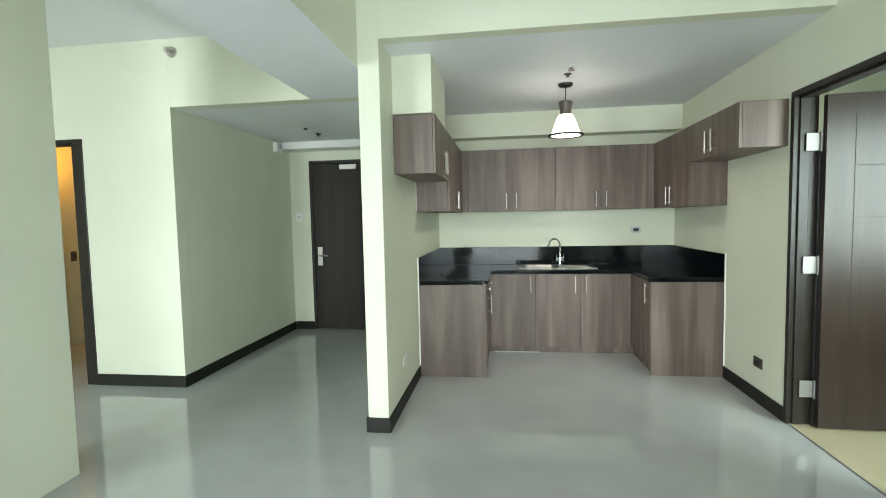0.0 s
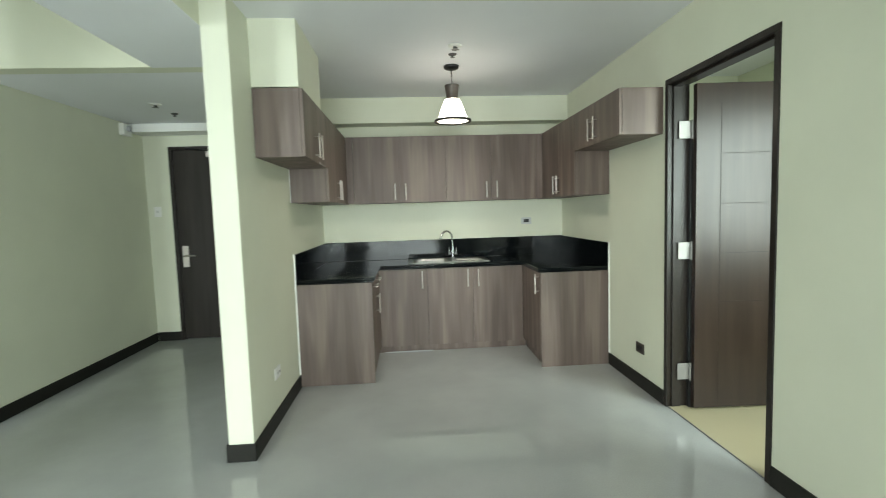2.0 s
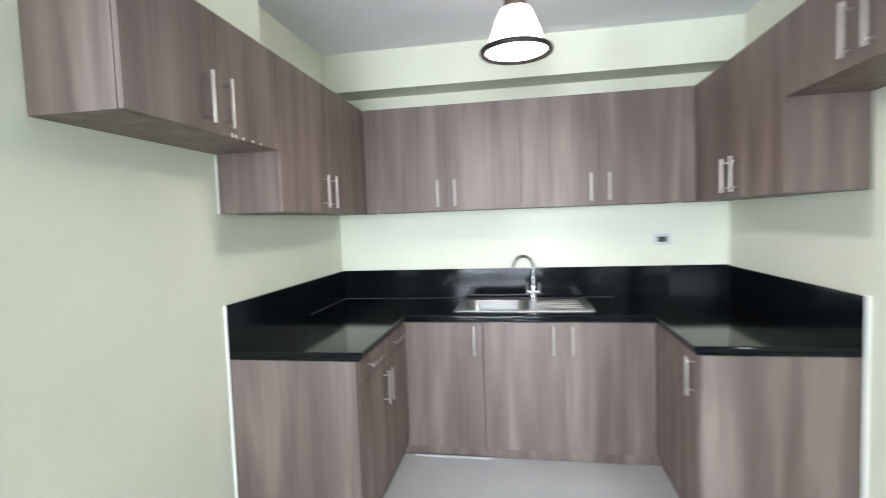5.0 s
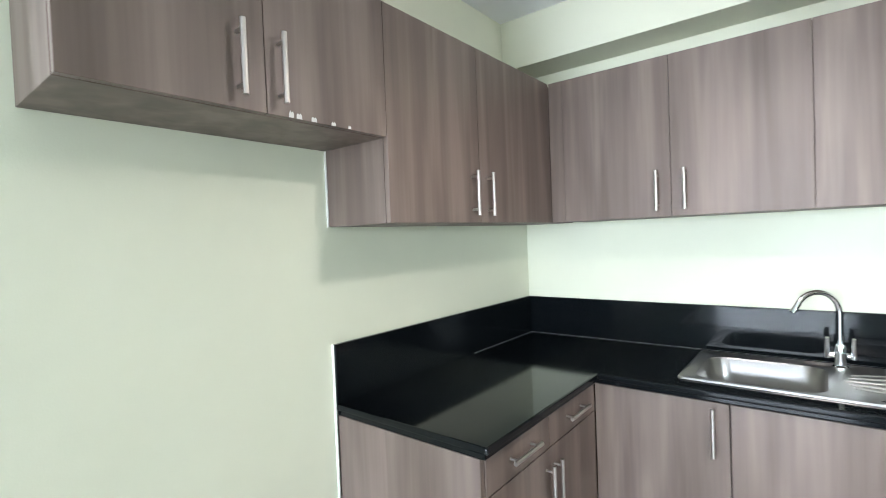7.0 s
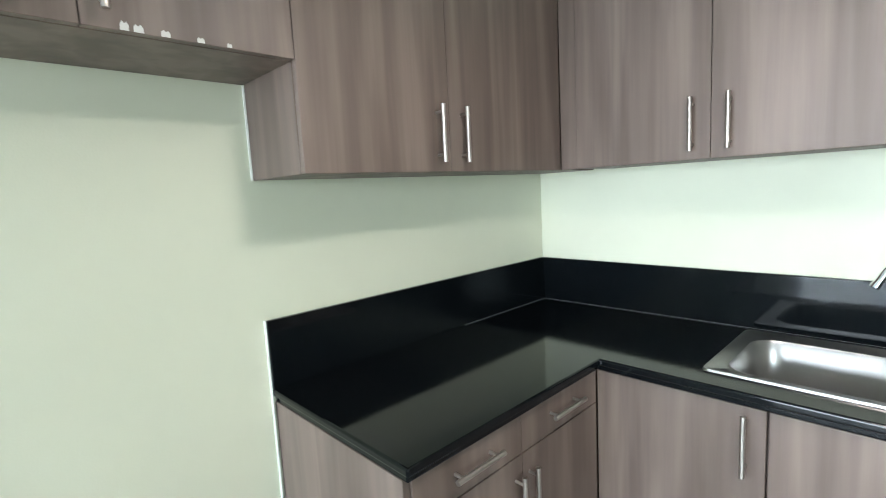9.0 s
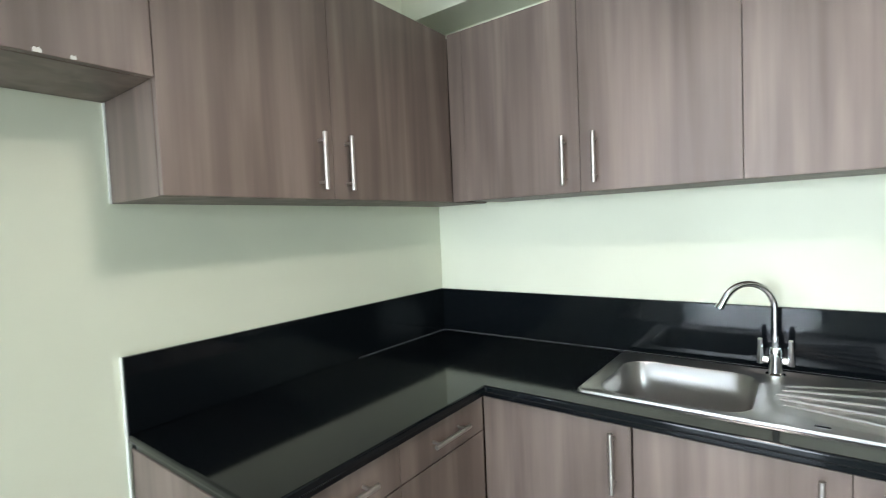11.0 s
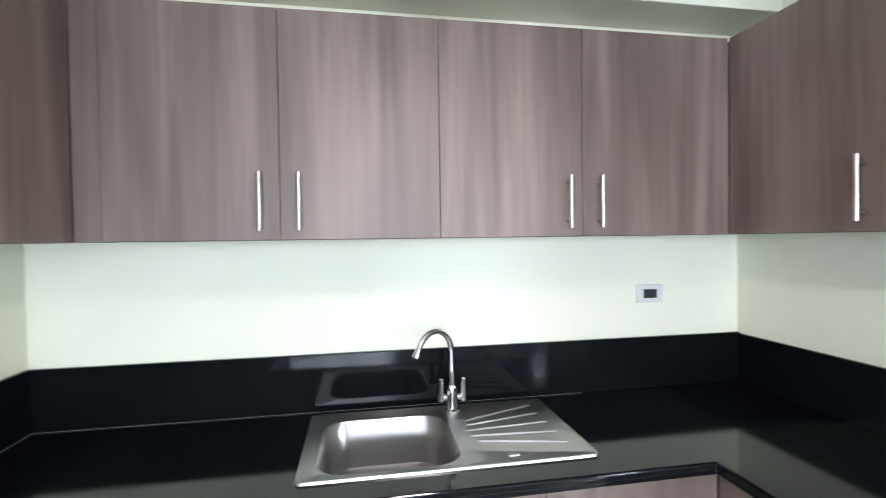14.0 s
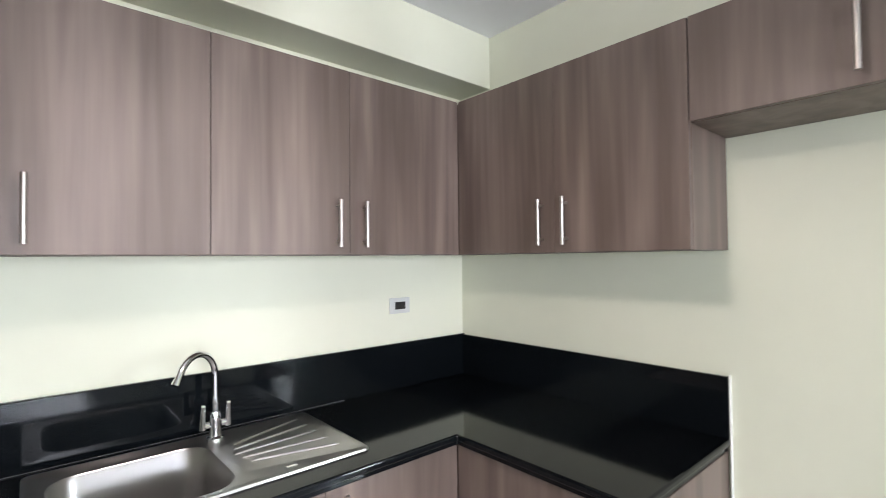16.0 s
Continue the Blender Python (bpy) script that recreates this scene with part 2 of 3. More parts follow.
structure(part("wall_kitchen_back", slab("y", [-0.14, W], [0, 2.95], [], 0.0, 0.45), WALL), "cream painted kitchen back wall", "wall")
structure(part("wall_partition", slab("x", [-2.53, 0.0], [0, 2.95], [], -0.14, 0.0), WALL, bevel=0.004), "cream painted partition wall beside the kitchen", "wall")
structure(part("wall_right", slab("x", [YW, -3.095, -2.137, 0.45], [0, 2.165, 2.95], [(1, 0)], W, W + 0.13), WALL), "cream painted wall with a doorway", "wall")
structure(part("wall_hall_left", slab("x", [-1.71, 0.33], [0, 2.5], [], -2.10, -1.975), WALL), "cream painted hall wall", "wall")
structure(part("wall_hall_end", slab("y", [-4.3, -1.715, -0.80, -0.14], [0, 2.17, 2.95], [(1, 0)], 0.33, 0.45), WALL), "cream painted end wall of the hall", "wall")
structure(part("wall_bedroom", slab("y", [-4.3, -3.60, -2.82, -1.975], [0, 2.15, 2.95], [(1, 0)], -1.835, -1.71), WALL, bevel=0.003), "cream painted wall with a bedroom doorway", "wall")
structure(part("wall_hall_header", slab("y", [-1.975, -0.14], [H_HALL, 2.95], [], -1.835, -1.71), WALL), "cream painted drop above the hall opening", "wall")
structure(part("wall_kitchen_header", slab("y", [0.0, W], [H_KIT, 2.95], [], -2.53, -2.43), WALL), "cream painted drop above the kitchen opening", "wall")
beam = part("beam_living", box(-0.74, -0.14, YW, -1.835, H_HALL, 2.95), WALL)
structure(beam, "cream painted ceiling beam with a white underside", "beam")
structure(part("trim_beam_soffit", box(-0.74, -0.14, YW, -1.835, H_HALL - 0.004, H_HALL - 0.0005), CEIL), "white painted underside of the beam", "beam")
structure(part("column", box(-1.97, -1.635, -4.1, -3.2, 0, 2.95), WALL, bevel=0.004), "cream painted column in the living room", "column")
structure(part("wall_living_left", slab("x", [YW, 0.45], [0, 2.95], [], -4.42, -4.3), WALL), "cream painted living room wall", "wall")
structure(part("wall_window", slab("y", [-4.42, -3.50, -2.30, -0.30, 1.70, W + 0.13], [0, 0.02, 0.70, 2.34, 2.95],
                                    [(1, 2), (3, 1), (3, 2)], YW - 0.15, YW), WALL), "cream painted outer wall with window openings", "wall")
structure(part("wall_bathroom_far", slab("x", [-4.3, -3.55, -2.45, 0.3], [0, 0.5, 2.1, 2.95], [(1, 1)], 4.85, 4.97), WALL), "pale painted bathroom wall", "wall")
structure(part("wall_bathroom_back", slab("y", [W + 0.13, 4.97], [0, 2.95], [], 0.3, 0.42), WALL), "pale painted bathroom wall", "wall")
structure(part("wall_bathroom_front", slab("y", [W + 0.13, 3.3, 4.76, 4.97], [0, 0.65, 2.25, 2.95], [(1, 1)], -4.42, -4.3), WALL), "pale painted bathroom wall", "wall")

# beam along the kitchen back wall, and the boxed duct above the wall cabinets
structure(part("beam_kitchen", box(0.0, W, -0.215, 0.0, 2.285, H_KIT + 0.02), WALL, bevel=0.003), "cream painted beam above the back wall cabinets", "beam")
structure(part("bulkhead", box(0.0, 0.28, -2.20, -1.47, 2.142, H_KIT + 0.02), WALL, bevel=0.003), "cream painted boxed bulkhead above the wall cabinet", "bulkhead")
structure(part("trim_hall", box(-1.975, -0.14, 0.06, 0.33, 2.29, H_HALL), WHITE, bevel=0.004), "white boxed trim above the entrance door", "trim")


def baseboard(x0, x1, y0, y1):
    structure(part("baseboard", box(x0, x1, y0, y1, 0.0, 0.10, 0.003), BASEB), "dark painted baseboard", "baseboard")


baseboard(0.0, 0.012, -2.53, -1.412)
baseboard(-0.152, 0.012, -2.542, -2.53)
baseboard(-0.152, -0.14, -2.53, 0.318)
baseboard(W - 0.012, W, -2.134, -1.25)
baseboard(W - 0.012, W, YW, -3.098)
baseboard(-1.975, -1.963, -1.835, 0.318)
baseboard(-2.817, -1.963, -1.847, -1.835)
baseboard(-1.963, -1.717, 0.318, 0.33)
baseboard(-0.798, -0.152, 0.318, 0.33)

# ---------------------------------------------------------------- kitchen cabinets


def bar_handle(door, a, b, out):
    """A steel bar handle from a to b, standing off its door along out."""
    a, b, out = Vector(a), Vector(b), Vector(out)
    way = (b - a).normalized()
    bm = rod([a + out * 0.030, b + out * 0.030], 0.0068, 12)
    for p in (a + way * 0.022, b - way * 0.022):
        rod([p, p + out * 0.030], 0.0045, 8, bm)
    return part("handle", bm, NICKEL, door, "satin steel bar handle", smooth=True)


GAP = 0.0010
DULL = material("dull_grey_sealant", (0.16, 0.16, 0.17), 0.4)


def cabinet(name, place, label, bodies, group):
    cab = thing(name, place, label, "cabinet", group)
    for b in bodies:
        part("body", box(*b, 0.0015), LAM, cab)
    return cab


def front(cab, name, b, handle=None, out=(0, 0, 0)):
    x0, x1, y0, y1, z0, z1 = b
    if abs(out[0]):
        y0, y1 = y0 + GAP, y1 - GAP
    else:
        x0, x1 = x0 + GAP, x1 - GAP
    d = part(name, box(x0, x1, y0, y1, z0 + GAP, z1 - GAP, 0.0012), LAM, cab)
    if handle:
        bar_handle(d, *handle, out)
    return d


ZU0, ZU1 = 1.468, 2.135
F = 0.300          # front plane of the wall cabinets
T = 0.018
XR = W - F
HB, HT = 1.495, 1.662
UPPER = "wall cabinets round the kitchen"
LOWER = "base cabinets round the kitchen"

# left wall: short unit, then tall unit in the corner
c = cabinet("wall_cabinet", (0, -1.8, 1.74), "short taupe wood laminate wall cabinet with two doors", [(0.002, F - T - 0.002, -2.20, -1.407, 1.726, ZU1)], UPPER)
front(c, "door", (F - T, F, -2.20, -1.80, 1.726, ZU1), ((F, -1.868, 1.752), (F, -1.868, 1.92)), (1, 0, 0))
front(c, "door", (F - T, F, -1.80, -1.405, 1.726, ZU1), ((F, -1.765, 1.752), (F, -1.765, 1.92)), (1, 0, 0))
for k, (y, w) in enumerate(((-1.735, 0.014), (-1.712, 0.016), (-1.668, 0.016), (-1.605, 0.014), (-1.55, 0.010))):
    bm = bmesh.new()
    edge = [(-0.5, 0.0), (0.5, 0.0), (0.52, 0.6), (0.3, 0.95), (0.05, 0.72), (-0.2, 1.0), (-0.46, 0.55 + 0.08 * (k % 3))]
    flip = -1 if k % 2 else 1
    rings = [[bm.verts.new((F + x, y + flip * u * w, 1.7285 + v * (0.0165 - 0.002 * k))) for u, v in edge] for x in (0.0003, 0.0013)]
    bm.faces.new(rings[0])
    bm.faces.new(rings[1])
    for i in range(len(edge)):
        j = (i + 1) % len(edge)
        bm.faces.new((rings[0][i], rings[0][j], rings[1][j], rings[1][i]))
    part("sticker", bm, PAPER, c, "torn white sticker residue")
c = cabinet("wall_cabinet", (0, -0.9, ZU0), "taupe wood laminate corner wall cabinet with two doors", [(0.002, F - T - 0.002, -1.405, -0.003, ZU0, ZU1)], UPPER)
front(c, "door", (F - T, F, -1.405, -0.914, ZU0, ZU1), ((F, -0.966, HB), (F, -0.966, HT)), (1, 0, 0))
front(c, "door", (F - T, F, -0.914, -0.302, ZU0, ZU1), ((F, -0.863, HB), (F, -0.863, HT)), (1, 0, 0))

# back wall
for x0, x1, xs in ((0.370, 1.305, (0.370, 0.836, 1.305)), (1.305, 2.240, (1.305, 1.772, 2.240))):
    c = cabinet("wall_cabinet", ((x0 + x1) / 2, 0, ZU0), "taupe wood laminate wall cabinet with two doors above the sink", [(x0, x1, -F + T + 0.002, -0.003, ZU0, ZU1)], UPPER)
    front(c, "door", (xs[0], xs[1], -F, -F + T, ZU0, ZU1), ((xs[1] - 0.052, -F, HB), (xs[1] - 0.052, -F, HT)), (0, -1, 0))
    front(c, "door", (xs[1], xs[2], -F, -F + T, ZU0, ZU1), ((xs[1] + 0.055, -F, HB), (xs[1] + 0.055, -F, HT)), (0, -1, 0))
for x0, x1 in ((F + 0.001, 0.369), (2.241, XR - 0.001)):
    tagged(part("filler_panel", box(x0, x1, -F + 0.002, -F + T, ZU0, ZU1, 0.001), LAM), "narrow taupe laminate filler strip between wall cabinets", "panel")

# right wall: tall unit in the corner, then short unit
c = cabinet("wall_cabinet", (W, -0.8, ZU0), "taupe wood laminate corner wall cabinet with two doors", [(XR + T + 0.002, W - 0.002, -1.257, -0.003, ZU0, ZU1)], UPPER)
front(c, "door", (XR, XR + T, -1.257, -0.797, ZU0, ZU1), ((XR, -0.848, HB), (XR, -0.848, HT)), (-1, 0, 0))
front(c, "door", (XR, XR + T, -0.797, -0.302, ZU0, ZU1), ((XR, -0.745, HB), (XR, -0.745, HT)), (-1, 0, 0))
c = cabinet("wall_cabinet", (W, -1.7, 1.83), "short taupe wood laminate wall cabinet beside the door", [(XR + T + 0.002, W - 0.002, -2.105, -1.259, 1.832, ZU1)], UPPER)
front(c, "door", (XR, XR + T, -2.105, -1.678, 1.832, ZU1), ((XR, -1.730, 1.86), (XR, -1.730, 2.025)), (-1, 0, 0))
front(c, "door", (XR, XR + T, -1.678, -1.259, 1.832, ZU1), ((XR, -1.628, 1.86), (XR, -1.628, 2.025)), (-1, 0, 0))

# base cabinets
ZC = 0.86          # top of the counter
ZB = 0.820         # top of the cabinet bodies
KICK = 0.075
FX, FY, FR = 0.600, -0.600, 2.010
DT, DB = 0.815, 0.085

c = cabinet("base_cabinet", (0, -1.0, 0), "taupe wood laminate base cabinet with drawers and doors", [(0.002, FX - T - 0.002, -1.385, -0.003, KICK, ZB)], LOWER)
part("end_panel", box(0.004, FX - 0.004, -1.405, -1.387, 0.0, ZB, 0.0015), LAM, c)
part("kick_plate", box(FX - 0.045, FX - 0.030, -1.385, FY, 0.0, KICK, 0.001), LAM, c)
for y0, y1 in ((-1.385, -1.005), (-1.005, -0.603)):
    m = (y0 + y1) / 2
    front(c, "drawer", (FX - T, FX, y0, y1, 0.705, DT), ((FX, m - 0.083, 0.766), (FX, m + 0.083, 0.766)), (1, 0, 0))
    hy = y1 - 0.03 if y0 < -1.2 else y0 + 0.03
    front(c, "door", (FX - T, FX, y0, y1, DB, 0.703), ((FX, hy, 0.495), (FX, hy, 0.662)), (1, 0, 0))

c = cabinet("base_cabinet", (1.3, 0, 0), "taupe wood laminate sink base cabinet with three doors", [(FX + 0.004, FR - 0.004, FY + T + 0.002, FY + T + 0.02, KICK, ZB)], LOWER)
part("kick_plate", box(FX - 0.03, FR + 0.03, FY + 0.026, FY + 0.040, 0.0, KICK, 0.001), LAM, c)
for x0, x1, hx in ((0.602, 1.066, 1.020), (1.070, 1.516, 1.464), (1.516, 2.008, 1.568)):
    front(c, "door", (x0, x1, FY, FY + T, DB - 0.02, DT), ((hx, FY, 0.63), (hx, FY, 0.798)), (0, -1, 0))
tagged(part("trim_strip", box(0.64, 1.10, FY + 0.004, FY + 0.016, 0.0, 0.009, 0.002), GREY), "pale plastic strip at the foot of the sink cabinet", "trim strip")

c = cabinet("base_cabinet", (W, -0.9, 0), "taupe wood laminate base cabinet with one door", [(FR + T + 0.002, W - 0.002, -1.225, -0.003, KICK, ZB)], LOWER)
part("end_panel", box(FR + 0.004, W - 0.004, -1.245, -1.227, 0.0, ZB, 0.0015), LAM, c)
part("kick_plate", box(FR + 0.030, FR + 0.045, -1.225, FY, 0.0, KICK, 0.001), LAM, c)
front(c, "door", (FR, FR + T, -1.225, -0.603, DB, DT), ((FR, -1.175, 0.63), (FR, -1.175, 0.798)), (-1, 0, 0))

# worktop with its upstand
SX0, SX1, SY0, SY1 = 0.888, 1.706, -0.532, -0.060
top = thing("worktop", (1.3, -0.3, ZB), "polished black granite worktop with upstand on the base cabinets", "worktop")
xs = [0.002, 0.625, SX0 + 0.02, SX1 - 0.02, 1.985, W - 0.002]
ys = [-1.412, -1.252, -0.625, SY0 + 0.02, SY1 - 0.02, -0.001]
holes = [(i, j) for i in (1, 2, 3) for j in (0, 1)] + [(4, 0), (2, 3)]
part("slab", slab("z", xs, ys, holes, ZC - 0.022, ZC), GRANITE, top, bevel=0.006, segments=3)
xs2 = [0.004, 0.613, SX0 + 0.02, SX1 - 0.02, 1.997, W - 0.004]
ys2 = [-1.404, -1.244, -0.613, SY0 + 0.02, SY1 - 0.02, -0.003]
part("edge_strip", slab("z", xs2, ys2, holes, ZB, ZC - 0.022), GRANITE, top, bevel=0.004)
part("upstand", box(0.002, 0.018, -1.412, -0.019, ZC + 0.0005, 1.066, 0.002), GRANITE, top)
part("upstand", box(0.002, W - 0.002, -0.018, -0.001, ZC + 0.0005, 1.064, 0.002), GRANITE, top)
part("upstand", box(W - 0.018, W - 0.002, -1.252, -0.019, ZC + 0.0005, 1.060, 0.002), GRANITE, top)
bm = rod([(0.020, -0.60, ZC + 0.002), (0.020, -0.022, ZC + 0.002), (1.9, -0.022, ZC + 0.002)], 0.0011, 6)
part("sealant", bm, DULL, top, "thin grey sealant bead")
for x, y in ((0.0, -1.416), (W, -1.256)):
    s = 1 if x < 1 else -1
    tagged(part("sealant_line", box(min(x, x + s * 0.012), max(x, x + s * 0.012), y, y + 0.004, 0.10, 1.066, 0.001), SEALANT), "white sealant line between wall and cabinet end", "sealant", kind="structure")

tagged(part("sealant_line", box(0.0005, 0.006, -1.410, -1.4055, ZU0, 1.726), SEALANT), "white sealant line between wall and wall cabinet", "sealant", kind="structure")

# ---------------------------------------------------------------- sink and tap


def rounded_rect(x0, x1, y0, y1, r, n=6):
    pts = []
    for cx, cy, a0 in ((x1 - r, y1 - r, 0), (x0 + r, y1 - r, 90), (x0 + r, y0 + r, 180), (x1 - r, y0 + r, 270)):
        for k in range(n + 1):
            a = radians(a0 + 90 * k / n)
            pts.append((cx + r * math.cos(a), cy + r * math.sin(a)))
    return pts


sink = thing("kitchen_sink", (1.3, -0.3, ZC), "stainless steel inset sink with a ribbed drainboard", "sink")
BX0, BX1, BY0, BY1 = 0.935, 1.330, -0.500, -0.135


def ring_loft(rings):
    bm = bmesh.new()
    loops = [[bm.verts.new((x, y, z)) for x, y in pts] for pts, z in rings]
    n = len(loops[0])
    for a, b in zip(loops, loops[1:]):
        for k in range(n):
            bm.faces.new((a[k], a[(k + 1) % n], b[(k + 1) % n], b[k]))
    return bm, loops


# deck: raised rim all round, then flat to the bowl's edge
R = rounded_rect
bm, loops = ring_loft([(R(SX0, SX1, SY0, SY1, 0.02), ZC + 0.0005), (R(SX0 + 0.002, SX1 - 0.002, SY0 + 0.002, SY1 - 0.002, 0.02), ZC + 0.007),
                       (R(SX0 + 0.012, SX1 - 0.012, SY0 + 0.012, SY1 - 0.012, 0.018), ZC + 0.008), (R(SX0 + 0.018, SX1 - 0.018, SY0 + 0.018, SY1 - 0.018, 0.016), ZC + 0.004)])
inner = [bm.verts.new((x, y, ZC + 0.004)) for x, y in R(BX0, BX1, BY0, BY1, 0.075)]
n = len(inner)
edges = [bm.edges.get((loops[-1][k], loops[-1][(k + 1) % n])) for k in range(n)] + [bm.edges.new((inner[k], inner[(k + 1) % n])) for k in range(n)]
bmesh.ops.triangle_fill(bm, edges=edges, use_beauty=True)
part("deck", bm, STEEL, sink, smooth=True)
bm, loops = ring_loft([(R(BX0, BX1, BY0, BY1, 0.075), ZC + 0.004), (R(BX0 + 0.005, BX1 - 0.005, BY0 + 0.005, BY1 - 0.005, 0.075), ZC - 0.004),
                       (R(BX0 + 0.012, BX1 - 0.012, BY0 + 0.012, BY1 - 0.012, 0.078), ZC - 0.10), (R(BX0 + 0.018, BX1 - 0.018, BY0 + 0.018, BY1 - 0.018, 0.078), ZC - 0.145),
                       (R(BX0 + 0.040, BX1 - 0.040, BY0 + 0.040, BY1 - 0.040, 0.065), ZC - 0.165), (R(BX0 + 0.15, BX1 - 0.15, BY0 + 0.14, BY1 - 0.14, 0.035), ZC - 0.172)])
bm.faces.new(loops[-1])
part("bowl", bm, STEEL, sink, "deep rounded steel bowl", smooth=True)
part("drain", lathe([(0.0, 0.004), (0.018, 0.003), (0.036, 0.005), (0.042, 0.001)], (1.13, -0.315, ZC - 0.172), 24), CHROME, sink, "round chrome drain strainer", smooth=True)
for k in range(5):
    a0 = Vector((1.375 + 0.01 * abs(k - 2), -0.215 - 0.040 * k, ZC + 0.0055))
    a1 = Vector((1.650, -0.120 - 0.078 * k, ZC + 0.0055))
    part("drain_rib", rod([a0, a0.lerp(a1, 0.08), a0.lerp(a1, 0.92), a1], [0.001, 0.0042, 0.0042, 0.001], 8), STEEL, sink, smooth=True)

part("maker_plate", box(1.455, 1.485, -0.492, -0.482, ZC + 0.0042, ZC + 0.0048), CHROME, sink, "small polished maker plate")

TX, TY = 1.368, -0.118
tap = thing("kitchen_tap", (TX, TY, ZC + 0.004), "chrome gooseneck kitchen tap with two lever handles", "tap")
part("base", lathe([(0.0, 0.0), (0.027, 0.0), (0.027, 0.008), (0.020, 0.014), (0.017, 0.05), (0.019, 0.075), (0.015, 0.092), (0.0, 0.095)], (TX, TY, ZC + 0.004), 24), CHROME, tap, smooth=True)
turn = Vector((-0.80, -0.60, 0)).normalized()
pts = [Vector((TX, TY, ZC + 0.08)), Vector((TX, TY, ZC + 0.16)), Vector((TX, TY, ZC + 0.215))]
for k in range(1, 13):
    a = radians(180 - 180 * k / 12 * 0.86)
    pts.append(Vector((TX, TY, ZC + 0.215)) + turn * (0.082 + 0.082 * math.cos(a)) + Vector((0, 0, 0.082 * math.sin(a))))
pts.append(pts[-1] + (pts[-1] - pts[-2]).normalized() * 0.018)
part("spout", rod(pts, 0.0105, 16), CHROME, tap, smooth=True)
part("aerator", rod([pts[-1], pts[-1] + (pts[-1] - pts[-2]).normalized() * 0.014], 0.0122, 16), CHROME, tap, smooth=True)
for s in (-1, 1):
    p = Vector((TX + s * 0.018, TY, ZC + 0.055))
    bm = rod([p, p + Vector((s * 0.014, 0, 0))], 0.011, 14)
    h = part("lever", bm, CHROME, tap, smooth=True)
    q = p + Vector((s * 0.021, 0, -0.012))
    part("lever_grip", rod([q, q + Vector((0, -0.004, 0.045)), q + Vector((0, -0.012, 0.078))], [0.011, 0.009, 0.0065], 12), CHROME, h, smooth=True)

# ---------------------------------------------------------------- pendant lamp and ceiling fittings
PX, PY = 1.30, -1.24
lamp = thing("pendant_lamp", (PX, PY, H_KIT), "lit pendant lamp with a brown neck and frosted glass shade", "lamp")
part("canopy", lathe([(0.0, 0.0), (0.062, 0.0), (0.060, -0.018), (0.045, -0.027), (0.008, -0.030), (0.0, -0.030)], (PX, PY, H_KIT - 0.0005), 32), BLACK, lamp, "black ceiling canopy", smooth=True)
part("cord", rod([(PX, PY, H_KIT - 0.028), (PX, PY, 2.385)], 0.004, 8), BLACK, lamp)
part("neck", lathe([(0.0, 0.150), (0.050, 0.160), (0.056, 0.172), (0.059, 0.168), (0.054, 0.135), (0.048, 0.10), (0.047, 0.07), (0.052, 0.03), (0.062, -0.01), (0.054, -0.01), (0.0, 0.01)], (PX, PY, 2.215), 32), NECKWOOD, lamp, "waisted dark brown wooden neck", smooth=True)
part("shade", lathe([(0.050, 0.180), (0.060, 0.175), (0.078, 0.14), (0.102, 0.075), (0.122, 0.018), (0.125, 0.006), (0.121, 0.007), (0.099, 0.072), (0.075, 0.137), (0.055, 0.172)], (PX, PY, 2.095), 40), SHADE, lamp, "glowing white frosted glass cone shade", smooth=True)
part("rim", lathe([(0.132, -0.004), (0.150, -0.004), (0.153, 0.004), (0.150, 0.012), (0.132, 0.010), (0.128, 0.003), (0.132, -0.004)], (PX, PY, 2.097), 40), DARKWOOD, lamp, "dark wooden rim ring", smooth=True)
for k in range(4):
    a = radians(45 + 90 * k)
    d = Vector((math.cos(a), math.sin(a), 0))
    part("stay", rod([Vector((PX, PY, 2.23)) + d * 0.050, Vector((PX, PY, 2.105)) + d * 0.138], 0.0035, 8), DARKWOOD, lamp, smooth=True)
part("bulb", lathe([(0.0, -0.06), (0.02, -0.056), (0.033, -0.035), (0.033, -0.012), (0.018, 0.022), (0.014, 0.04), (0.0, 0.04)], (PX, PY, 2.20), 20), BULB, lamp, "glowing bulb", smooth=True)


def ceiling_disc(name, label, x, y, z, r, h, mat, category):
    t = thing(name, (x, y, z), label, category)
    part("base", lathe([(0.0, 0.0), (r, 0.0), (r * 0.96, -h * 0.5), (r * 0.7, -h), (0.0, -h)], (x, y, z - 0.0005), 24), mat, t, smooth=True)
    part("head", lathe([(0.0, 0.0), (r * 0.3, 0.0), (r * 0.3, -h * 1.3), (r * 0.55, -h * 1.5), (0.0, -h * 1.6)], (x, y, z - h), 16), DARKMETAL, t, smooth=True)
    return t


ceiling_disc("sprinkler", "small metal fire sprinkler on the kitchen ceiling", 1.283, -1.53, H_KIT, 0.032, 0.010, DARKMETAL, "sprinkler")
ceiling_disc("smoke_detector", "small round smoke detector on the kitchen ceiling", 1.285, -1.72, H_KIT, 0.05, 0.012, PLASTIC, "detector")
ceiling_disc("sprinkler", "small metal fire sprinkler on the hall ceiling", -1.275, -0.41, H_HALL, 0.032, 0.012, DARKMETAL, "sprinkler")
ceiling_disc("smoke_detector", "small round smoke detector on the hall ceiling", -1.25, -0.80, H_HALL, 0.05, 0.012, PLASTIC, "detector")
ws = thing("wall_sprinkler", (-1.93, -1.835, 2.82), "brass sidewall fire sprinkler high on the cream wall", "sprinkler")
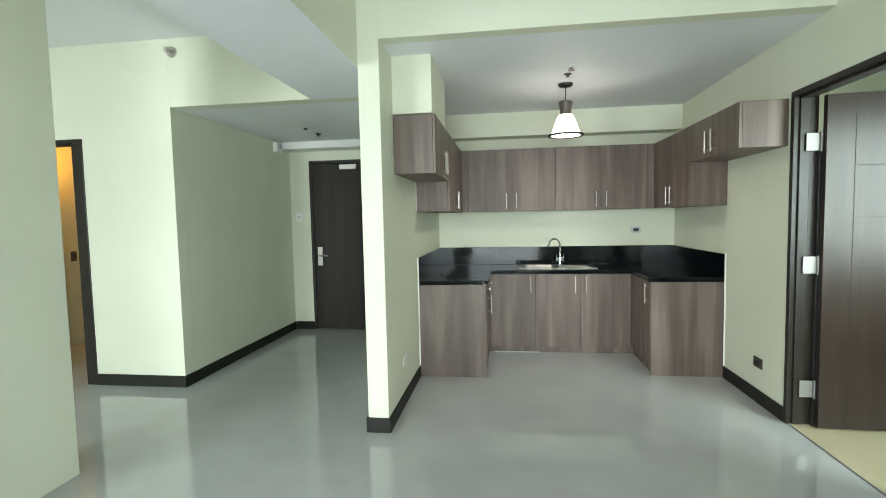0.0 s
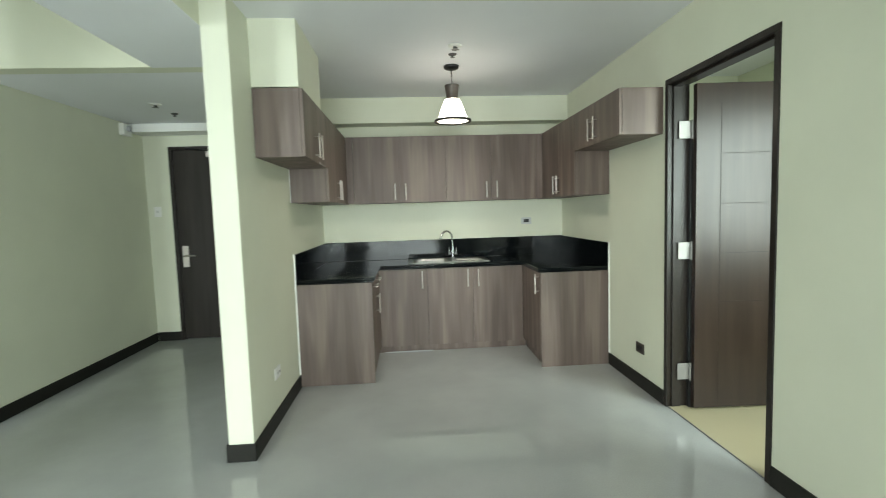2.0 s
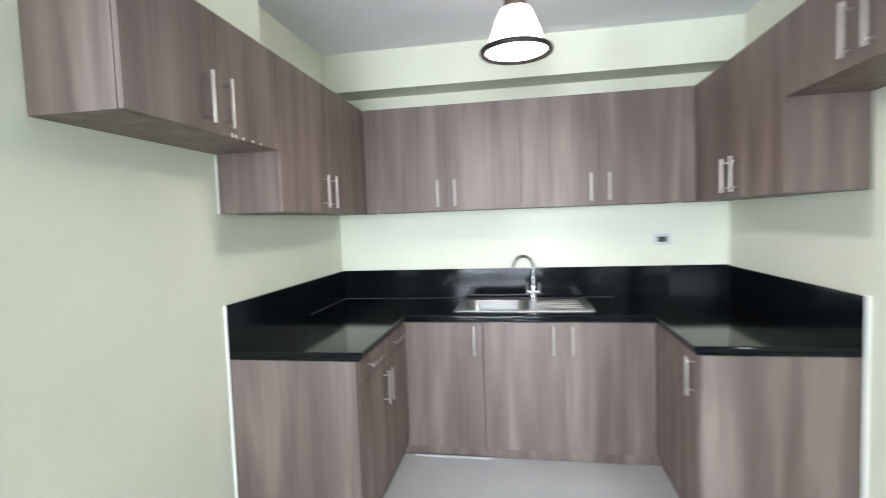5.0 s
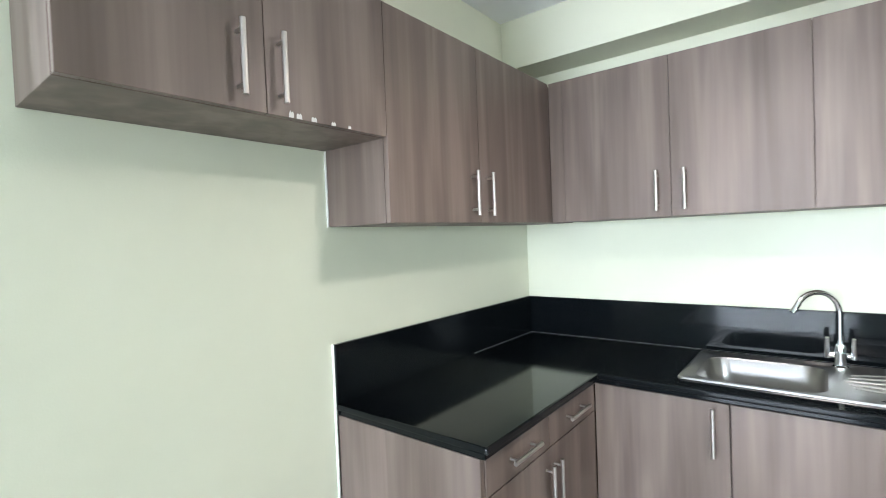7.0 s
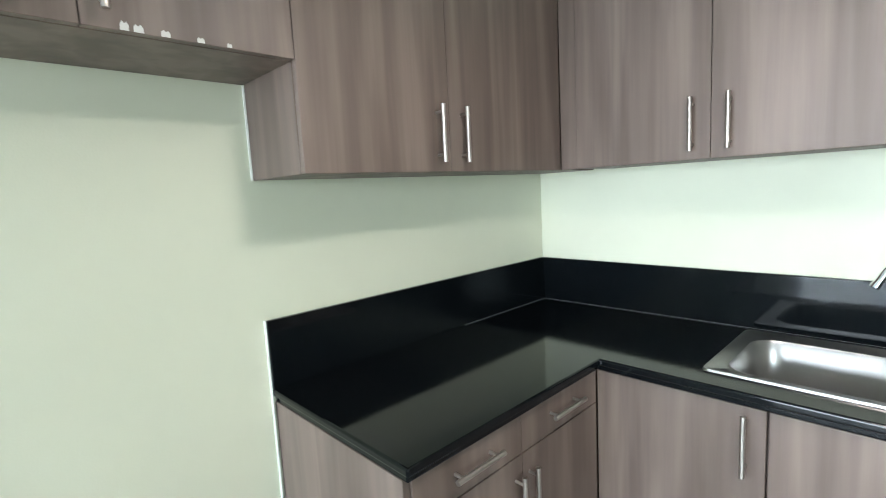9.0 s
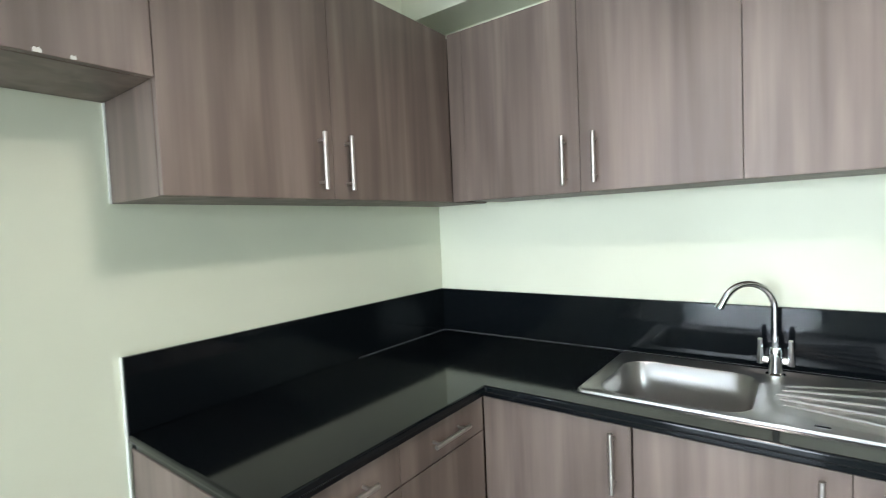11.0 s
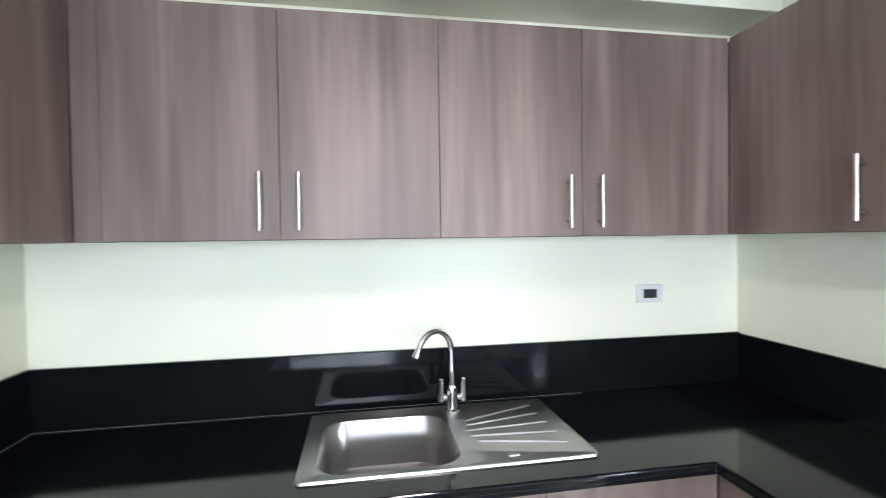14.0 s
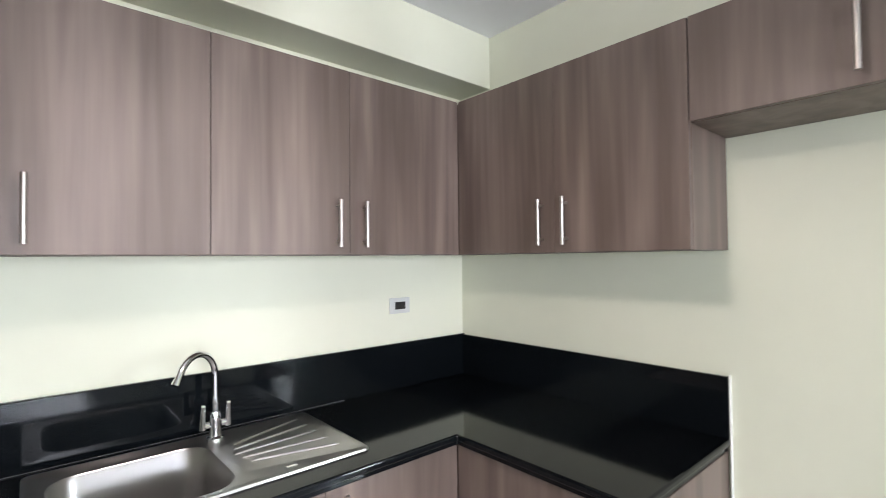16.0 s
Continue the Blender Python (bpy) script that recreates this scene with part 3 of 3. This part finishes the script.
part("plate", lathe([(0.0, 0.0), (0.045, 0.0), (0.042, -0.012), (0.0, -0.014)], (-1.93, -1.8355, 2.82), 24, "y"), NICKEL, ws, smooth=True)
part("head", rod([(-1.93, -1.845, 2.82), (-1.93, -1.90, 2.815)], [0.016, 0.011], 12), NICKEL, ws, smooth=True)
part("deflector", rod([(-1.93, -1.90, 2.80), (-1.93, -1.905, 2.835)], 0.02, 10), NICKEL, ws, smooth=True)
el = thing("emergency_light", (-1.975, -0.03, 2.31), "white emergency light box on the hall wall", "light")
part("housing", box(-1.974, -1.92, -0.10, 0.04, 2.24, 2.36, 0.008), PLASTIC, el)
part("lamp_head", lathe([(0.0, 0.02), (0.03, 0.018), (0.03, 0.0), (0.0, 0.0)], (-1.92, -0.03, 2.31), 16, "x"), GREY, el, smooth=True)

# ---------------------------------------------------------------- sockets


def socket(label, x, y, z, axis, w, h, plate, inserts, dark, ratio=0.14):
    """A wall plate whose normal is axis, with a number of inserts along its width."""
    s = thing("wall_socket", (x, y, z), label, "socket")
    n = Vector(axis)
    side = Vector((0, 0, 1)).cross(n)

    def block(name, mat, u0, u1, v0, v1, d0, d1, parent, lab=""):
        a = Vector((x, y, z)) + side * u0 + n * d0
        b = Vector((x, y, z)) + side * u1 + n * d1
        return part(name, box(min(a.x, b.x), max(a.x, b.x), min(a.y, b.y), max(a.y, b.y), z + v0, z + v1, 0.0015), mat, parent, lab)

    block("plate", plate, -w / 2, w / 2, -h / 2, h / 2, 0.0005, 0.009, s)
    for k in range(inserts):
        c0 = (k - (inserts - 1) / 2) * w * 0.34
        i = block("insert", dark, c0 - w * ratio, c0 + w * ratio, -h * 0.24, h * 0.24, 0.007, 0.0115, s)
        for e in (-1, 1):
            block("slot", BLACK, c0 + e * w * 0.06 - 0.0015, c0 + e * w * 0.06 + 0.0015, -h * 0.12, h * 0.12, 0.0105, 0.0125, i)
    return s


socket("grey wall socket with a black insert above the worktop", 2.203, 0.0, 1.236, (0, -1, 0), 0.112, 0.072, PLATE, 1, BLACK, 0.26)
socket("dark wall socket low on the cream wall", W, -1.80, 0.30, (-1, 0, 0), 0.115, 0.075, BROWN, 2, BLACK)
socket("white wall socket low on the partition wall", 0.0, -2.02, 0.335, (1, 0, 0), 0.118, 0.075, PLASTIC, 2, PLASTIC)

socket("white light switch on the hall end wall", -1.87, 0.33, 1.46, (0, -1, 0), 0.075, 0.115, PLASTIC, 1, PLASTIC, 0.22)

# ---------------------------------------------------------------- doors


def lever_set(door, p, out, way, plate=False):
    """A lever handle on a door face at p; out is the face normal, way is where the lever points."""
    p, out, way = Vector(p), Vector(out), Vector(way)
    if plate:
        w = out.cross(Vector((0, 0, 1))).normalized()
        a, b = p - w * 0.032 - Vector((0, 0, 0.13)), p + w * 0.032 + out * 0.012 + Vector((0, 0, 0.11))
        part("lock_plate", box(min(a.x, b.x), max(a.x, b.x), min(a.y, b.y), max(a.y, b.y), a.z, b.z, 0.003), NICKEL, door, "steel lock plate")
    else:
        part("rose", rod([p, p + out * 0.010], 0.027, 24), NICKEL, door, smooth=True)
        q = p + Vector((0, 0, -0.085))
        part("deadbolt", rod([q, q + out * 0.012, q + out * 0.022], [0.027, 0.026, 0.014], 24), NICKEL, door, smooth=True)
    part("lever", rod([p, p + out * 0.045, p + out * 0.052 + way * 0.012, p + out * 0.052 + way * 0.12], [0.010, 0.010, 0.010, 0.008], 12), NICKEL, door, "satin steel door lever", smooth=True)


def door_frame(name, axis, a0, a1, w0, w1, top, width=0.034, proud=0.008, far=0.0):
    """A dark wooden frame lining an opening from a0 to a1 along its wall, w0 to w1 through it."""
    f = thing(name, (0, 0, 0), "dark stained wooden door frame", "door frame", kind="structure")

    def piece(nm, u0, u1, z0, z1, v0, v1):
        b = (v0, v1, u0, u1, z0, z1) if axis == "x" else (u0, u1, v0, v1, z0, z1)
        part(nm, box(*b, 0.003), DARKWOOD, f)

    d0, d1 = w0 - proud, w1 + proud
    piece("jamb", a0 - 0.001, a0 + width, 0.0, top - width, d0, d1)
    far = far or width
    piece("jamb", a1 - far, a1 + 0.001, 0.0, top - width, d0, d1)
    piece("head", a0 - 0.001, a1 + 0.001, top - width, top + 0.001, d0, d1)
    m = w0 + (w1 - w0) * 0.42
    piece("stop", a0 + width, a0 + width + 0.013, 0.0, top - width - 0.013, m - 0.03, m + 0.03)
    piece("stop", a1 - far - 0.013, a1 - far, 0.0, top - width - 0.013, m - 0.03, m + 0.03)
    piece("stop", a0 + width, a1 - far, top - width - 0.013, top - width, m - 0.03, m + 0.03)
    return f


frame_1 = door_frame("door_frame_1", "x", -3.095, -2.137, W, W + 0.13, 2.165)
leaf = thing("door_1", (2.748, -2.20, 0), "open dark brown wooden bathroom door with grooved panels", "door", kind="structure")
Y0, Y1, X0, X1 = -2.240, -2.200, 2.756, 3.560
part("leaf", box(X0, X1, Y0, Y1, 0.012, 2.122, 0.002), DOORWOOD, leaf)
GROOVE = material("dark_groove", (0.022, 0.014, 0.011), 0.55, spec=0.3)
part("groove", box(X0 + 0.158, X0 + 0.162, Y0 - 0.0008, Y0 + 0.001, 0.03, 2.0), GROOVE, leaf)
for z in (0.72, 1.04, 1.36, 1.68):
    part("groove", box(X0 + 0.163, X1 - 0.10, Y0 - 0.0008, Y0 + 0.001, z, z + 0.004), GROOVE, leaf)
lever_set(leaf, (X1 - 0.065, Y0, 1.0), (0, -1, 0), (-1, 0, 0))
for z in (1.84, 1.06, 0.25):
    part("hinge", box(2.665, 2.752, -2.200, -2.196, z - 0.055, z + 0.055, 0.001), HINGE, leaf, "steel butt hinge")
    part("hinge_pin", rod([(2.748, -2.206, z - 0.06), (2.748, -2.206, z + 0.06)], 0.008, 12), HINGE, leaf, smooth=True)

# black strip stands in for the shade in the gap between jamb and leaf
part("gap_shade", box(2.742, 2.782, -2.198, -2.157, 0.0, 1.90, 0.002), BLACK, frame_1)
leaf.rotation_euler = (0, 0, radians(-2.5))
sill = thing("threshold_1", (W + 0.07, -2.62, 0), "beige tiled threshold with a dark metal edge strip", "threshold", kind="structure")
part("tile", box(W + 0.010, W + 0.1295, -3.060, -2.172, 0.0005, 0.005, 0.001), BEIGE, sill)
part("edge_strip", box(W + 0.004, W + 0.0095, -3.060, -2.172, 0.0005, 0.0055, 0.001), DULL, sill)

door_frame("door_frame_2", "y", -1.715, -0.80, 0.33, 0.45, 2.17, 0.035)
leaf = thing("door_2", (-1.25, 0.37, 0), "closed dark brown entrance door", "door", kind="structure")
part("leaf", box(-1.678, -0.837, 0.345, 0.385, 0.01, 2.132, 0.002), ENTRYWOOD, leaf)
lever_set(leaf, (-1.61, 0.345, 0.96), (0, -1, 0), (1, 0, 0), True)
part("door_closer", box(-1.30, -1.08, 0.285, 0.344, 2.05, 2.11, 0.004), NICKEL, leaf, "grey metal door closer")
part("closer_arm", rod([(-1.28, 0.31, 2.115), (-1.42, 0.22, 2.13), (-1.52, 0.315, 2.15)], 0.008, 8), BLACK, leaf, smooth=True)
structure(part("door_backing", box(-1.72, -0.79, 0.455, 0.465, 0, 2.2), DARKWOOD), "dark panel closing the entrance", "wall")

door_frame("door_frame_3", "y", -3.60, -2.82, -1.835, -1.71, 2.15, far=0.10)
socket("dark switch on the bedroom wall", -4.3, -0.55, 1.05, (1, 0, 0), 0.075, 0.115, BROWN, 1, BLACK, 0.22)
bl = thing("ceiling_bulb", (-3.95, -0.75, H_HALL), "warm lit ceiling bulb in the bedroom", "lamp")
part("holder", lathe([(0.0, 0.0), (0.06, 0.0), (0.055, -0.03), (0.03, -0.05), (0.0, -0.05)], (-3.95, -0.75, H_HALL - 0.0005), 20), PLASTIC, bl, smooth=True)
part("bulb", lathe([(0.0, -0.05), (0.014, -0.05), (0.03, -0.08), (0.03, -0.10), (0.0, -0.125)], (-3.95, -0.75, H_HALL), 16), WARMBULB, bl, smooth=True)

# ---------------------------------------------------------------- windows behind the walk


def window(name, axis, a0, a1, z0, z1, w, panes, label, bars=()):
    f = thing(name, (0, 0, 0), label, "window", kind="structure")

    def piece(nm, u0, u1, v0, v1, d0, d1, mat):
        b = (d0, d1, u0, u1, v0, v1) if axis == "x" else (u0, u1, d0, d1, v0, v1)
        return part(nm, box(*b, 0.002 if mat is ALU else 0.0), mat, f)

    piece("frame", a0, a0 + 0.05, z0, z1, w - 0.05, w, ALU)
    piece("frame", a1 - 0.05, a1, z0, z1, w - 0.05, w, ALU)
    piece("frame", a0 + 0.05, a1 - 0.05, z1 - 0.05, z1, w - 0.05, w, ALU)
    piece("sill", a0 + 0.05, a1 - 0.05, z0, z0 + 0.05, w - 0.05, w, ALU)
    step = (a1 - a0 - 0.1) / panes
    for k in range(panes):
        u = a0 + 0.05 + step * k
        if k:
            piece("mullion", u - 0.035, u + 0.035, z0 + 0.05, z1 - 0.05, w - 0.045, w - 0.005, ALU)
        back = -0.06 if axis == "x" else 0.0
        g = piece("pane", u + 0.036 * (k > 0), u + step - 0.036 * (k < panes - 1), z0 + 0.05, z1 - 0.05, w - 0.096 - back * 2, w - 0.090 - back * 2, GLASS)
        g.visible_shadow = False
    for z in bars:
        piece("glazing_bar", a0 + 0.05, a1 - 0.05, z - 0.02, z + 0.02, w - 0.020, w - 0.002, ALU)
    return f


window("window_1", "y", -0.30, 1.70, 0.02, 2.34, YW, 2, "sliding balcony glass door with dark frames")
# the second window is invented, an opening for the left fill lamp
window("fill_window_2", "y", -3.50, -2.30, 0.70, 2.34, YW, 2, "unseen window with dark frames, added for the left fill light")
window("window_3", "y", 3.3, 4.76, 0.65, 2.25, -4.3, 2, "bathroom window with dark frames")
window("window_4", "x", -3.55, -2.45, 0.5, 2.1, 4.90, 2, "side window with dark frames")

# ---------------------------------------------------------------- bathroom
wc = thing("toilet", (4.30, -1.60, -0.004), "white ceramic toilet with a cistern", "toilet")
part("pedestal", lathe([(0.0, 0.0), (0.13, 0.0), (0.12, 0.05), (0.10, 0.18), (0.15, 0.32), (0.18, 0.38), (0.0, 0.38)], (4.28, -1.66, -0.003), 28), CERAMIC, wc, smooth=True)
part("bowl_rim", lathe([(0.12, 0.0), (0.185, 0.0), (0.19, 0.02), (0.18, 0.035), (0.125, 0.03), (0.12, 0.0)], (4.28, -1.66, 0.377), 28), CERAMIC, wc, smooth=True)
part("cistern", box(4.08, 4.48, -1.47, -1.29, 0.36, 0.74, 0.02), CERAMIC, wc)
part("cistern_lid", box(4.07, 4.49, -1.48, -1.28, 0.741, 0.77, 0.008), CERAMIC, wc)
